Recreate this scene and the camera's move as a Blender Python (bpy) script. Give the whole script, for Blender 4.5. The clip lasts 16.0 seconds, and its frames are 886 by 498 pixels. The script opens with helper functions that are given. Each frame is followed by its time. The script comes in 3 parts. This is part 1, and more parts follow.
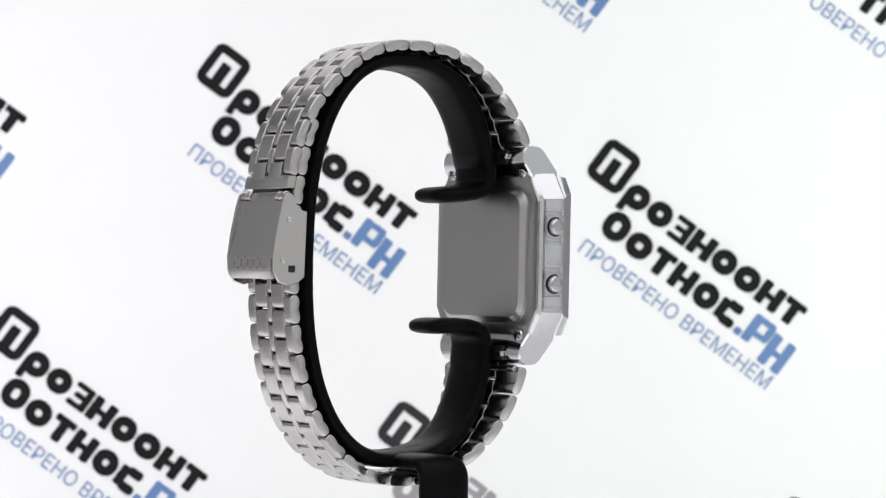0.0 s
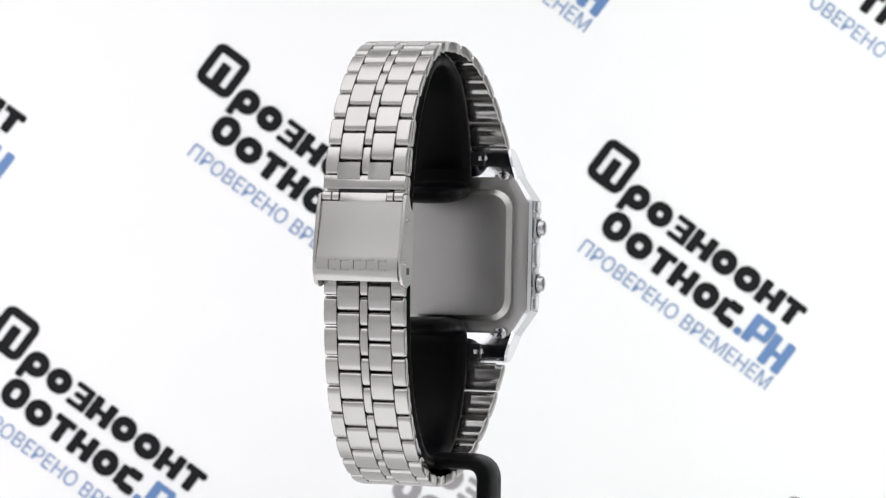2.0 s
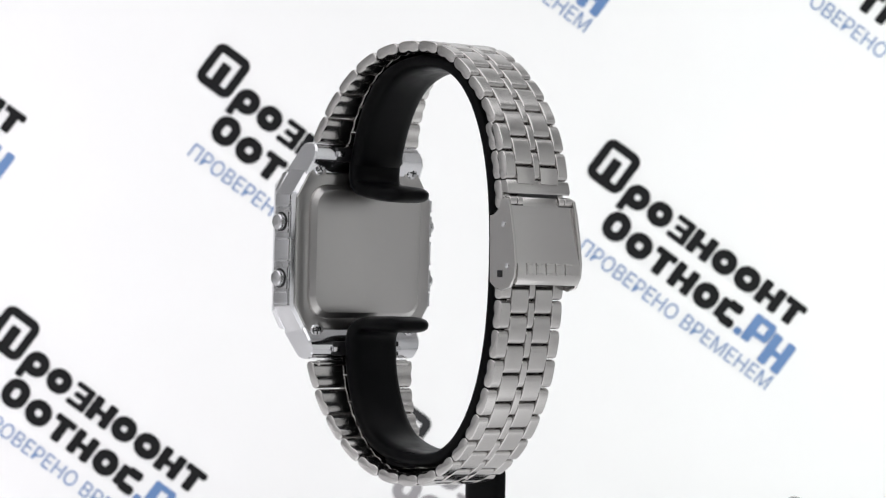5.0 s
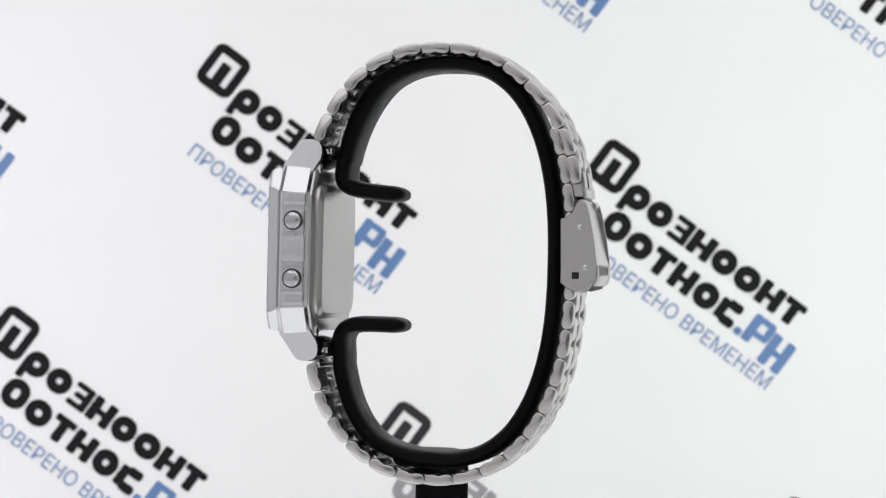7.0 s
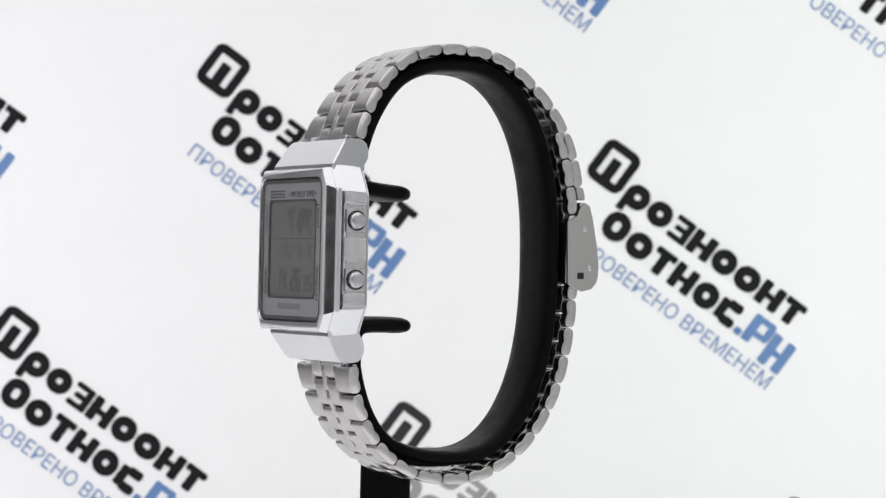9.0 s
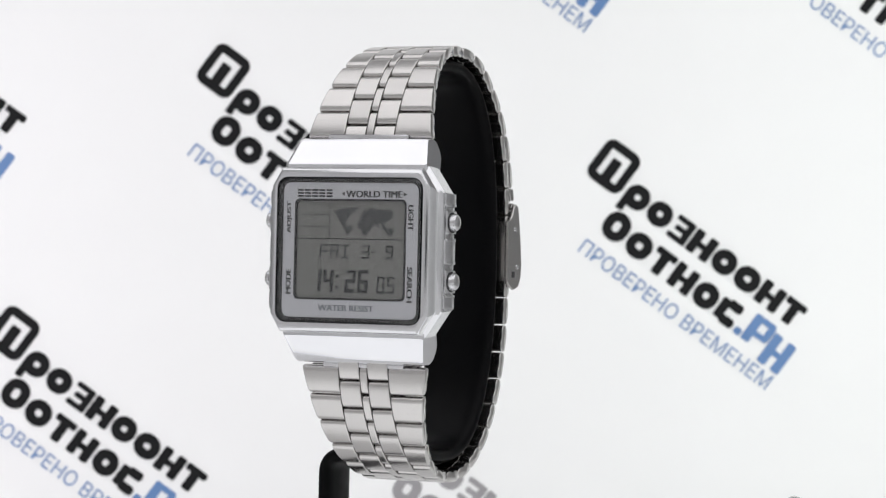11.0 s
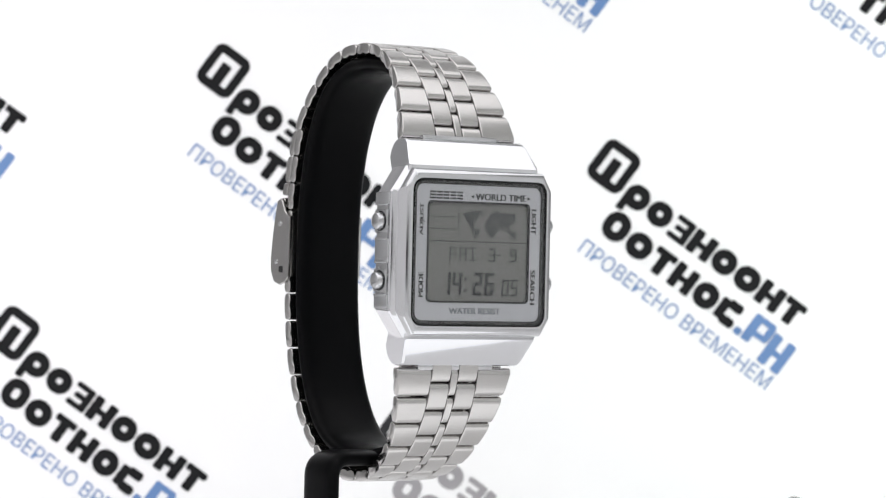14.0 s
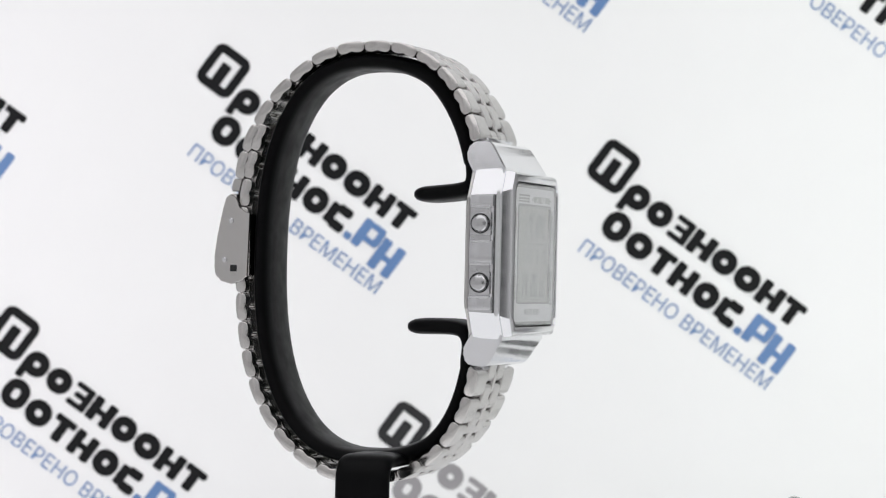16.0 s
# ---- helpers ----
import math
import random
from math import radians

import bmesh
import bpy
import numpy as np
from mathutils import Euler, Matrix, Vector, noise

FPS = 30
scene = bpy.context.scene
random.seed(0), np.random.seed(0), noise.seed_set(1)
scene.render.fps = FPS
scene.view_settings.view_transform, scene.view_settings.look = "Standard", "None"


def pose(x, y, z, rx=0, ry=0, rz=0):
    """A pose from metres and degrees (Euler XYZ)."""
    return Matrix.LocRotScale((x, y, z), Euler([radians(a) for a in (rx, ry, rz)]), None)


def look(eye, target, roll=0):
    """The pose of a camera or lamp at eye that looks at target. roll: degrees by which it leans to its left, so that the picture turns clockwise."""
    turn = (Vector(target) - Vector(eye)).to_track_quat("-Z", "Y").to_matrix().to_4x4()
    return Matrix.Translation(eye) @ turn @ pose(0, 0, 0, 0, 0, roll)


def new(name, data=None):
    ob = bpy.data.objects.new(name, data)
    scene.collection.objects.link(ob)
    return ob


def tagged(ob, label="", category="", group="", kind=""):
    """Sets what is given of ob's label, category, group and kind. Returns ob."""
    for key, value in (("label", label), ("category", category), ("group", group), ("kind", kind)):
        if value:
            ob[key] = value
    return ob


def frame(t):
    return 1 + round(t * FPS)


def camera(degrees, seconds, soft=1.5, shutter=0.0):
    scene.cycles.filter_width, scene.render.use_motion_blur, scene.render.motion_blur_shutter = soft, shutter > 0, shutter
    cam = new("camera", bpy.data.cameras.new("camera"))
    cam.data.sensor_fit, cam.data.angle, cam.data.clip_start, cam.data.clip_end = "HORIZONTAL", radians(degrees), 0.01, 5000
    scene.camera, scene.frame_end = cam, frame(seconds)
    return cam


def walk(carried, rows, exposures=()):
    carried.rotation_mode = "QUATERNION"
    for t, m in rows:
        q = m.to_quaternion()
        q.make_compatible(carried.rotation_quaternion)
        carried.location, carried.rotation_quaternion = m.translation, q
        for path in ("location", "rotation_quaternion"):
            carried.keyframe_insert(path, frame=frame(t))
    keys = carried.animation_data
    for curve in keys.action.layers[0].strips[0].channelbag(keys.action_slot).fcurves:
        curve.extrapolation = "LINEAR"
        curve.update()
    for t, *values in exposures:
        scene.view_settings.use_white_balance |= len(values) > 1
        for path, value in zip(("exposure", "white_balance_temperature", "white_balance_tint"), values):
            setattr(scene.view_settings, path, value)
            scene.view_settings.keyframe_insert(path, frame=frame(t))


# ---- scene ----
import itertools


# ---- camera: stands still on a tripod, level with the watch ----
EYE = (0.0, -0.580, 0.0)
AIM = (0.58 * math.tan(0.01063), 0.0, 0.58 * math.tan(0.00963))
cam = camera(17.0, 16.0, soft=1.2)
cam.data.dof.use_dof = True
cam.data.dof.focus_distance = 0.565
cam.data.dof.aperture_fstop = 60.0
walk(cam, [(0.0, look(EYE, AIM, 1.295)), (16.0, look(EYE, AIM, 1.295))],
     exposures=[(0.0, -0.66), (0.5, -0.51), (2.5, -0.73), (3.0, -0.85), (4.0, -0.63),
                (6.5, -0.73), (7.5, -0.89), (8.5, -0.88), (9.0, -0.78), (11.5, -0.76), (12.0, -0.88), (12.5, -1.24), (13.0, -0.86), (13.5, -0.65), (14.5, -0.51), (15.5, -0.69), (16.0, -0.79)])

# ---- world and lights: a white photo tent with soft boxes at both sides and on top ----
world = bpy.data.worlds.new("world")
scene.world = world
world.use_nodes = True
world.node_tree.nodes["Background"].inputs[0].default_value = (0.9, 0.95, 1.0, 1)
world.node_tree.nodes["Background"].inputs[1].default_value = 0.1


def soft_box(name, eye, target, width, height, watts, colour):
    d = bpy.data.lights.new(name, "AREA")
    d.shape, d.size, d.size_y, d.energy, d.color = "RECTANGLE", width, height, watts, colour
    ob = new(name, d)
    ob.matrix_world = look(eye, target)
    return tagged(ob, "large white softbox lamp beside the photo tent", "lamp", kind="structure")


soft_box("soft_box_top", (0, -0.22, 0.50), (0, -0.17, 0), 1.10, 0.94, 5.1, (0.985, 0.98, 1.0))
soft_box("soft_box_west", (-0.52, -0.38, 0.22), (0, -0.38, 0.22), 0.62, 0.60, 0.36, (0.99, 0.97, 1.0))
soft_box("soft_box_east", (0.52, -0.38, 0.22), (0, -0.38, 0.22), 0.62, 0.60, 0.36, (0.95, 1.0, 0.97))
soft_box("soft_box_low", (0, -0.065, -0.107), (0, -0.065, 0.5), 0.34, 0.11, 0.10, (0.96, 0.98, 1.0))
soft_box("backdrop_lamp_west", (-0.205, 0.06, 0.02), (-0.205, 0.30, 0.02), 0.17, 0.24, 0.505, (0.99, 0.95, 1.0))
soft_box("backdrop_lamp_east", (0.205, 0.06, 0.02), (0.205, 0.30, 0.02), 0.17, 0.24, 0.505, (0.945, 1.0, 0.96))


# ---- materials ----
def material(name, colour, rough=0.5, metal=0.0, vary=0.0, grain=(1, 1, 1), scale=400.0, bump=0.0, rough_vary=0.0, coat=0.0,
             transmission=0.0, ior=1.45, spread=0.0, spec=0.5):
    m = bpy.data.materials.new(name)
    m.use_nodes = True
    nt = m.node_tree
    b = nt.nodes["Principled BSDF"]
    b.inputs["Base Color"].default_value = (*colour, 1)
    b.inputs["Roughness"].default_value = rough
    b.inputs["Metallic"].default_value = metal
    b.inputs["IOR"].default_value = ior
    b.inputs["Specular IOR Level"].default_value = spec
    b.inputs["Coat Weight"].default_value = coat
    b.inputs["Transmission Weight"].default_value = transmission
    co = nt.nodes.new("ShaderNodeTexCoord")
    mp = nt.nodes.new("ShaderNodeMapping")
    mp.inputs["Scale"].default_value = grain
    nt.links.new(co.outputs["Object"], mp.inputs["Vector"])

    def noise_at(size, detail):
        n = nt.nodes.new("ShaderNodeTexNoise")
        n.inputs["Scale"].default_value = size
        n.inputs["Detail"].default_value = detail
        nt.links.new(mp.outputs["Vector"], n.inputs["Vector"])
        return n.outputs["Fac"]

    fine, broad = noise_at(scale, 4.0), noise_at(scale / 9.0, 2.0)
    if vary or spread:
        add = nt.nodes.new("ShaderNodeMath")
        add.operation = "ADD"
        nt.links.new(fine, add.inputs[0])
        nt.links.new(broad, add.inputs[1])
        ramp = nt.nodes.new("ShaderNodeMapRange")
        ramp.inputs["From Min"].default_value, ramp.inputs["From Max"].default_value = 0.6, 1.4
        ramp.inputs["To Min"].default_value, ramp.inputs["To Max"].default_value = 1 - vary, 1 + vary
        nt.links.new(add.outputs[0], ramp.inputs["Value"])
        last = ramp.outputs[0]
        if spread:
            info = nt.nodes.new("ShaderNodeObjectInfo")
            r2 = nt.nodes.new("ShaderNodeMapRange")
            r2.inputs["To Min"].default_value, r2.inputs["To Max"].default_value = 1 - spread, 1 + spread
            nt.links.new(info.outputs["Random"], r2.inputs["Value"])
            mul = nt.nodes.new("ShaderNodeMath")
            mul.operation = "MULTIPLY"
            nt.links.new(last, mul.inputs[0])
            nt.links.new(r2.outputs[0], mul.inputs[1])
            last = mul.outputs[0]
        mix = nt.nodes.new("ShaderNodeVectorMath")
        mix.operation = "SCALE"
        mix.inputs[0].default_value = colour
        nt.links.new(last, mix.inputs["Scale"])
        nt.links.new(mix.outputs[0], b.inputs["Base Color"])
    if rough_vary:
        rr = nt.nodes.new("ShaderNodeMapRange")
        rr.inputs["From Min"].default_value, rr.inputs["From Max"].default_value = 0.3, 0.7
        rr.inputs["To Min"].default_value, rr.inputs["To Max"].default_value = max(rough - rough_vary, 0.02), rough + rough_vary
        nt.links.new(fine, rr.inputs["Value"])
        nt.links.new(rr.outputs[0], b.inputs["Roughness"])
    if bump:
        bp = nt.nodes.new("ShaderNodeBump")
        bp.inputs["Strength"].default_value = bump
        bp.inputs["Distance"].default_value = 0.0001
        nt.links.new(fine, bp.inputs["Height"])
        nt.links.new(bp.outputs[0], b.inputs["Normal"])
    return m


PAPER = material("white_paper", (0.84, 0.84, 0.84), 0.6, vary=0.015, scale=30)
CLOTH = material("tent_cloth", (0.82, 0.82, 0.82), 0.9, vary=0.03, scale=25)
DARK_WALL = material("dim_room_wall", (0.16, 0.16, 0.16), 0.9, vary=0.06, scale=6)
INK = material("black_ink", (0.009, 0.009, 0.010), 0.6, vary=0.15, scale=90, spec=0.15)
DARK_GREY_INK = material("dark_grey_ink", (0.03, 0.03, 0.032), 0.6, vary=0.15, scale=90, spec=0.2)
GREY_INK = material("grey_ink", (0.30, 0.29, 0.30), 0.6, vary=0.15, scale=90)
BLUE_INK = material("blue_ink", (0.11, 0.21, 0.42), 0.55, vary=0.10, scale=90)
PALE_INK = material("pale_blue_ink", (0.16, 0.26, 0.47), 0.55, vary=0.10, scale=90)
STEEL = material("brushed_steel", (0.56, 0.545, 0.533), 0.23, 1.0, vary=0.02, grain=(0.06, 1, 1), scale=9000, bump=0.0012, rough_vary=0.012, spread=0.05)
CHROME = material("polished_chrome", (0.69, 0.69, 0.705), 0.18, 1.0, vary=0.02, scale=500, rough_vary=0.03)
MIRROR_CHROME = material("mirror_chrome", (0.76, 0.76, 0.78), 0.09, 1.0, vary=0.02, scale=500, rough_vary=0.02)
BACK_STEEL = material("satin_back_steel", (0.49, 0.478, 0.468), 0.30, 1.0, vary=0.02, scale=300, rough_vary=0.02)
BLACK_PLASTIC = material("black_plastic", (0.003, 0.003, 0.0035), 0.40, vary=0.2, scale=300, bump=0.06, rough_vary=0.08, spec=0.08)
SILVER_PRINT = material("silver_dial", (0.55, 0.555, 0.58), 0.38, 0.65, vary=0.03, scale=900)
BLACK_PRINT = material("black_dial_print", (0.01, 0.01, 0.012), 0.4, vary=0.1, scale=900)
GREY_PRINT = material("grey_dial_print", (0.16, 0.17, 0.19), 0.4, vary=0.1, scale=900)
LCD = material("lcd_grey", (0.175, 0.175, 0.166), 0.35, vary=0.03, scale=700)
LCD_INK = material("lcd_segment", (0.026, 0.027, 0.029), 0.35, vary=0.1, scale=700)
LCD_MAP = material("lcd_map", (0.055, 0.057, 0.059), 0.35, vary=0.1, scale=700)
SATIN_CHROME = material("satin_chrome", (0.58, 0.58, 0.59), 0.24, 1.0, vary=0.03, scale=900, rough_vary=0.05)
GLASS = material("watch_glass", (1, 1, 1), 0.0, transmission=1.0, ior=1.45)
# gasket black, which also colours the shade in rings, slots and hollows
RUBBER_AND_SHADE = material("black_gasket_and_shade", (0.01, 0.01, 0.011), 0.3, vary=0.1, scale=900)

MM = 0.001


# ---- building tools ----
def finish(bm, name, mat, angle=32):
    bmesh.ops.recalc_face_normals(bm, faces=bm.faces)
    me = bpy.data.meshes.new(name)
    for f in bm.faces:
        f.smooth = True
    bm.to_mesh(me)
    bm.free()
    me.set_sharp_from_angle(angle=radians(angle))
    me.materials.append(mat)
    return me


def part(name, bm, mat, parent, label="", angle=32, m=None):
    ob = new(name, finish(bm, name, mat, angle))
    ob.parent = parent
    if m is not None:
        ob.matrix_basis = m
    return tagged(ob, label)


def scaled(bm):
    """Millimetres to metres."""
    for v in bm.verts:
        v.co *= MM
    return bm


def loft(loops, cap_first=True, cap_last=True, closed=False):
    """One skin through loops of equally many points (mm)."""
    bm = bmesh.new()
    rings = [[bm.verts.new(p) for p in lp] for lp in loops]
    n = len(rings[0])
    pairs = list(zip(rings, rings[1:])) + ([(rings[-1], rings[0])] if closed else [])
    for a, b in pairs:
        for i in range(n):
            bm.faces.new((a[i], a[(i + 1) % n], b[(i + 1) % n], b[i]))
    if cap_first and not closed:
        bm.faces.new(rings[0][::-1])
    if cap_last and not closed:
        bm.faces.new(rings[-1])
    return scaled(bm)


def outline(y, hw, hh, a, b=None, round_corner=True, cx=0.0, cz=0.0, steps=6):
    """A rectangle in x and z at depth y, its corners rounded, or cut by a x b."""
    b = a if b is None else b
    pts = []
    for sx, sz, flip in ((1, 1, 0), (-1, 1, 1), (-1, -1, 0), (1, -1, 1)):
        row = []
        for i in range(steps):
            k = i / (steps - 1)
            if round_corner:
                c, s = math.cos(k * math.pi / 2), math.sin(k * math.pi / 2)
                row.append((hw - a + a * c, hh - b + b * s))
            else:
                row.append((hw - a * k, hh - b * (1 - k)))
        if flip:
            row.reverse()
        pts += [(cx + sx * px, y, cz + sz * pz) for px, pz in row]
    return pts


def slab(x0, x1, y0, y1, z0, z1, bevel=0.2):
    """A box with eased edges (mm)."""
    bm = bmesh.new()
    bmesh.ops.create_cube(bm, size=1.0)
    for v in bm.verts:
        v.co = Vector(((x0 + x1) / 2 + v.co.x * (x1 - x0), (y0 + y1) / 2 + v.co.y * (y1 - y0), (z0 + z1) / 2 + v.co.z * (z1 - z0)))
    if bevel:
        bmesh.ops.bevel(bm, geom=list(bm.edges), offset=bevel, segments=2, affect="EDGES", profile=0.6)
    return scaled(bm)


def side_solid(profile, x0, x1, ease=0.25):
    """A closed outline in y and z, drawn out along x with eased rims (mm)."""
    cy = sum(p[0] for p in profile) / len(profile)
    cz = sum(p[1] for p in profile) / len(profile)
    size = max(math.hypot(p[0] - cy, p[1] - cz) for p in profile)

    def ring(x, k):
        return [(x, cy + (p[0] - cy) * k, cz + (p[1] - cz) * k) for p in profile]
    s = 1 - ease / size
    d = 1 if x1 > x0 else -1
    return loft([ring(x0, s), ring(x0 + d * ease, 1), ring(x1 - d * ease, 1), ring(x1, s)])


def turned(profile, steps=20):
    """A body turned round the z axis from (radius, z) pairs (mm)."""
    return loft([[(r * math.cos(2 * math.pi * i / steps), r * math.sin(2 * math.pi * i / steps), z) for i in range(steps)] for r, z in profile])


def lettering(body, width, height, bold=0.0):
    """Flat letters in the x-z plane, fitted to width x height, centred (metres)."""
    cu = bpy.data.curves.new("lettering", "FONT")
    cu.body = body
    cu.resolution_u = 3
    ob = bpy.data.objects.new("lettering", cu)
    scene.collection.objects.link(ob)
    dg = bpy.context.evaluated_depsgraph_get()
    me = bpy.data.meshes.new_from_object(ob.evaluated_get(dg))
    bpy.data.objects.remove(ob)
    bpy.data.curves.remove(cu)
    xs = [v.co.x for v in me.vertices]
    ys = [v.co.y for v in me.vertices]
    w, h = max(xs) - min(xs), max(ys) - min(ys)
    mx, my = (max(xs) + min(xs)) / 2, (max(ys) + min(ys)) / 2
    for v in me.vertices:
        v.co = Vector(((v.co.x - mx) / w * width, 0.0, (v.co.y - my) / h * height))
    if bold:
        bm = bmesh.new()
        for k in (-1, 0, 1):
            n = len(bm.verts)
            bm.from_mesh(me)
            bm.verts.ensure_lookup_table()
            for v in bm.verts[n:]:
                v.co += Vector((k * bold, -0.000004 * (k + 1), 0))
        bm.to_mesh(me)
        bm.free()
    else:
        bm = bmesh.new()
        bm.from_mesh(me)
        bmesh.ops.split_edges(bm, edges=bm.edges[:])
        for k, f in enumerate(bm.faces):
            for v in f.verts:
                v.co.y -= 0.000003 * (k % 11)
        bm.to_mesh(me)
        bm.free()
    return me


def flat(polys, y, thick=0.03):
    """Thin printed shapes from polygons in x and z, at depth y (mm)."""
    bm = bmesh.new()
    for k, poly in enumerate(polys):
        d = y - thick * 0.1 * (k % 6)
        a = [bm.verts.new((px, d, pz)) for px, pz in poly]
        b = [bm.verts.new((px, d + thick, pz)) for px, pz in poly]
        bm.faces.new(a)
        bm.faces.new(b[::-1])
        for i in range(len(a)):
            j = (i + 1) % len(a)
            bm.faces.new((a[i], b[i], b[j], a[j]))
    return scaled(bm)


def frame_plate(y0, y1, outer, inner):
    """A flat frame between two outlines given as functions of y (mm)."""
    return loft([outer(y0), outer(y1), inner(y1), inner(y0)], closed=True)


# ---- the place: a white tent with a printed paper backdrop ----
def wall(name, x0, x1, y0, y1, z0, z1, mat, label, category="wall"):
    ob = new(name, finish(slab(x0, x1, y0, y1, z0, z1, 0), name, mat))
    return tagged(ob, label, category, kind="structure")


BACK_Y = 300.0
FLOOR_Z = -110.0
wall("floor", -900, 900, -1500, 900, FLOOR_Z - 10, FLOOR_Z, PAPER, "plain white paper floor of the photo tent", "floor")
wall("ceiling", -900, 900, -1500, 900, 540, 550, CLOTH, "white cloth ceiling of the photo tent", "ceiling")
wall("wall_west", -910, -900, -1500, 900, FLOOR_Z, 540, CLOTH, "white cloth side of the photo tent")
wall("wall_east", 900, 910, -1500, 900, FLOOR_Z, 540, CLOTH, "white cloth side of the photo tent")
wall("wall_north", -900, 900, 890, 900, FLOOR_Z, 540, CLOTH, "white cloth rear of the photo tent")
wall("wall_south", -900, 900, -1500, -1490, FLOOR_Z, 540, DARK_WALL, "dim grey wall of the room")


def tent_front():
    """Unseen white cloth added behind the camera; its slit darkens reflections in the metal."""
    y0, y1, wa, wb, z1 = -704, -700, -60, 140, 130
    bm = bmesh.new()
    for x0, x1, za, zb in ((-900, wa, FLOOR_Z, 540), (wb, 900, FLOOR_Z, 540), (wa, wb, z1, 540)):
        vs = [bm.verts.new((x, y, z)) for x in (x0, x1) for y in (y0, y1) for z in (za, zb)]
        for q in ((0, 1, 3, 2), (4, 6, 7, 5), (0, 4, 5, 1), (2, 3, 7, 6), (0, 2, 6, 4), (1, 5, 7, 3)):
            bm.faces.new([vs[i] for i in q])
    return tagged(new("tent_front", finish(scaled(bm), "tent_front", CLOTH)), "unseen white cloth added for reflections, with a slit that reflects dark", "wall", kind="structure")


tent_front()
backdrop = wall("backdrop", -235, 235, BACK_Y, BACK_Y + 3, FLOOR_Z, 420, PAPER, "white paper backdrop printed with slanted black and blue shop marks", "backdrop")

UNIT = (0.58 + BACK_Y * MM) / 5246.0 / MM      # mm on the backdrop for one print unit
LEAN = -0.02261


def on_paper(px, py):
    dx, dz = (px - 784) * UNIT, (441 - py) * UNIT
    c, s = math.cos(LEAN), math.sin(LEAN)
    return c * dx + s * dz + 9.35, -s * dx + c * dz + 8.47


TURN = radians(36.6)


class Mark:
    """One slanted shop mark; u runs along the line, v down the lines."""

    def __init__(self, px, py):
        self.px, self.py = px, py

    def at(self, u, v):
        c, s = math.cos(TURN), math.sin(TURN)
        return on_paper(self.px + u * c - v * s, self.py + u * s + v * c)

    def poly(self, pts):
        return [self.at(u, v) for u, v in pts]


def box_poly(u0, u1, v0, v1, cut=2.5):
    c = min(cut, (u1 - u0) / 3, (v1 - v0) / 3)
    return [(u0 + c, v0), (u1 - c, v0), (u1, v0 + c), (u1, v1 - c), (u1 - c, v1), (u0 + c, v1), (u0, v1 - c), (u0, v0 + c)]


def rounded_band(u0, u1, v0, v1, r, t):
    """Polygons of a rounded square ring."""
    def lp(rr):
        pts = []
        for (cu, cv, a0) in ((u1 - r, v0 + r, -90), (u1 - r, v1 - r, 0), (u0 + r, v1 - r, 90), (u0 + r, v0 + r, 180)):
            for i in range(5):
                a = radians(a0 + i * 22.5)
                pts.append((cu + rr * math.cos(a), cv + rr * math.sin(a)))
        return pts
    o, n = lp(r), lp(max(r - t, 1.0))
    return [[o[i], o[(i + 1) % 20], n[(i + 1) % 20], n[i]] for i in range(20)]


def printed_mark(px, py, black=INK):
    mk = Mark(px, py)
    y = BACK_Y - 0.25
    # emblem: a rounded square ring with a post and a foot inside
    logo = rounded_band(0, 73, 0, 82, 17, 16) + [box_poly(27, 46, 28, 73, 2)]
    part("emblem", flat([mk.poly(p) for p in logo], y, 0.2), INK if black is INK else DARK_GREY_INK, backdrop, "black rounded square shop emblem")
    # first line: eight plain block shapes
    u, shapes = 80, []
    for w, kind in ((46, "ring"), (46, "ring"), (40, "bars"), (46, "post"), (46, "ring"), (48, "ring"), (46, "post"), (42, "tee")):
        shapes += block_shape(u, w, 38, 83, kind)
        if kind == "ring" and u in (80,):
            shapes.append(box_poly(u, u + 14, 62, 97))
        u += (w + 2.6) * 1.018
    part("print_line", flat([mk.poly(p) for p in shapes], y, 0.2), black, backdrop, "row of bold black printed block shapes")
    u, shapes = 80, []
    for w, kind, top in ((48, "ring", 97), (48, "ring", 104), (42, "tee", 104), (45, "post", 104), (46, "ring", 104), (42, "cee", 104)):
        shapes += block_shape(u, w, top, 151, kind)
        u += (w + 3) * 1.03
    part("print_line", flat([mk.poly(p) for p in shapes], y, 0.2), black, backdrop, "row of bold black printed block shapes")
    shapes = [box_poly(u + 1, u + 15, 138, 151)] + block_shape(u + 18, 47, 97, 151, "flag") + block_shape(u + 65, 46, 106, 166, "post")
    part("print_line", flat([mk.poly(p) for p in shapes], y, 0.2), BLUE_INK if black is INK else GREY_INK, backdrop, "bold blue printed block shapes")
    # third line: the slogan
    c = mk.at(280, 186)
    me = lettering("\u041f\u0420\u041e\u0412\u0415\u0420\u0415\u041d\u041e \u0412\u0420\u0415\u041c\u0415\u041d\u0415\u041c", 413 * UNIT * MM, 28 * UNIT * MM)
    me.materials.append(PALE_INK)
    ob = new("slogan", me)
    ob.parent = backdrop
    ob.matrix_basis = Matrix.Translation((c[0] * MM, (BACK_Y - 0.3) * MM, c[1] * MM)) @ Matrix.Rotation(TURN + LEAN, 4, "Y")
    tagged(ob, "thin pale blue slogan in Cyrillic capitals")


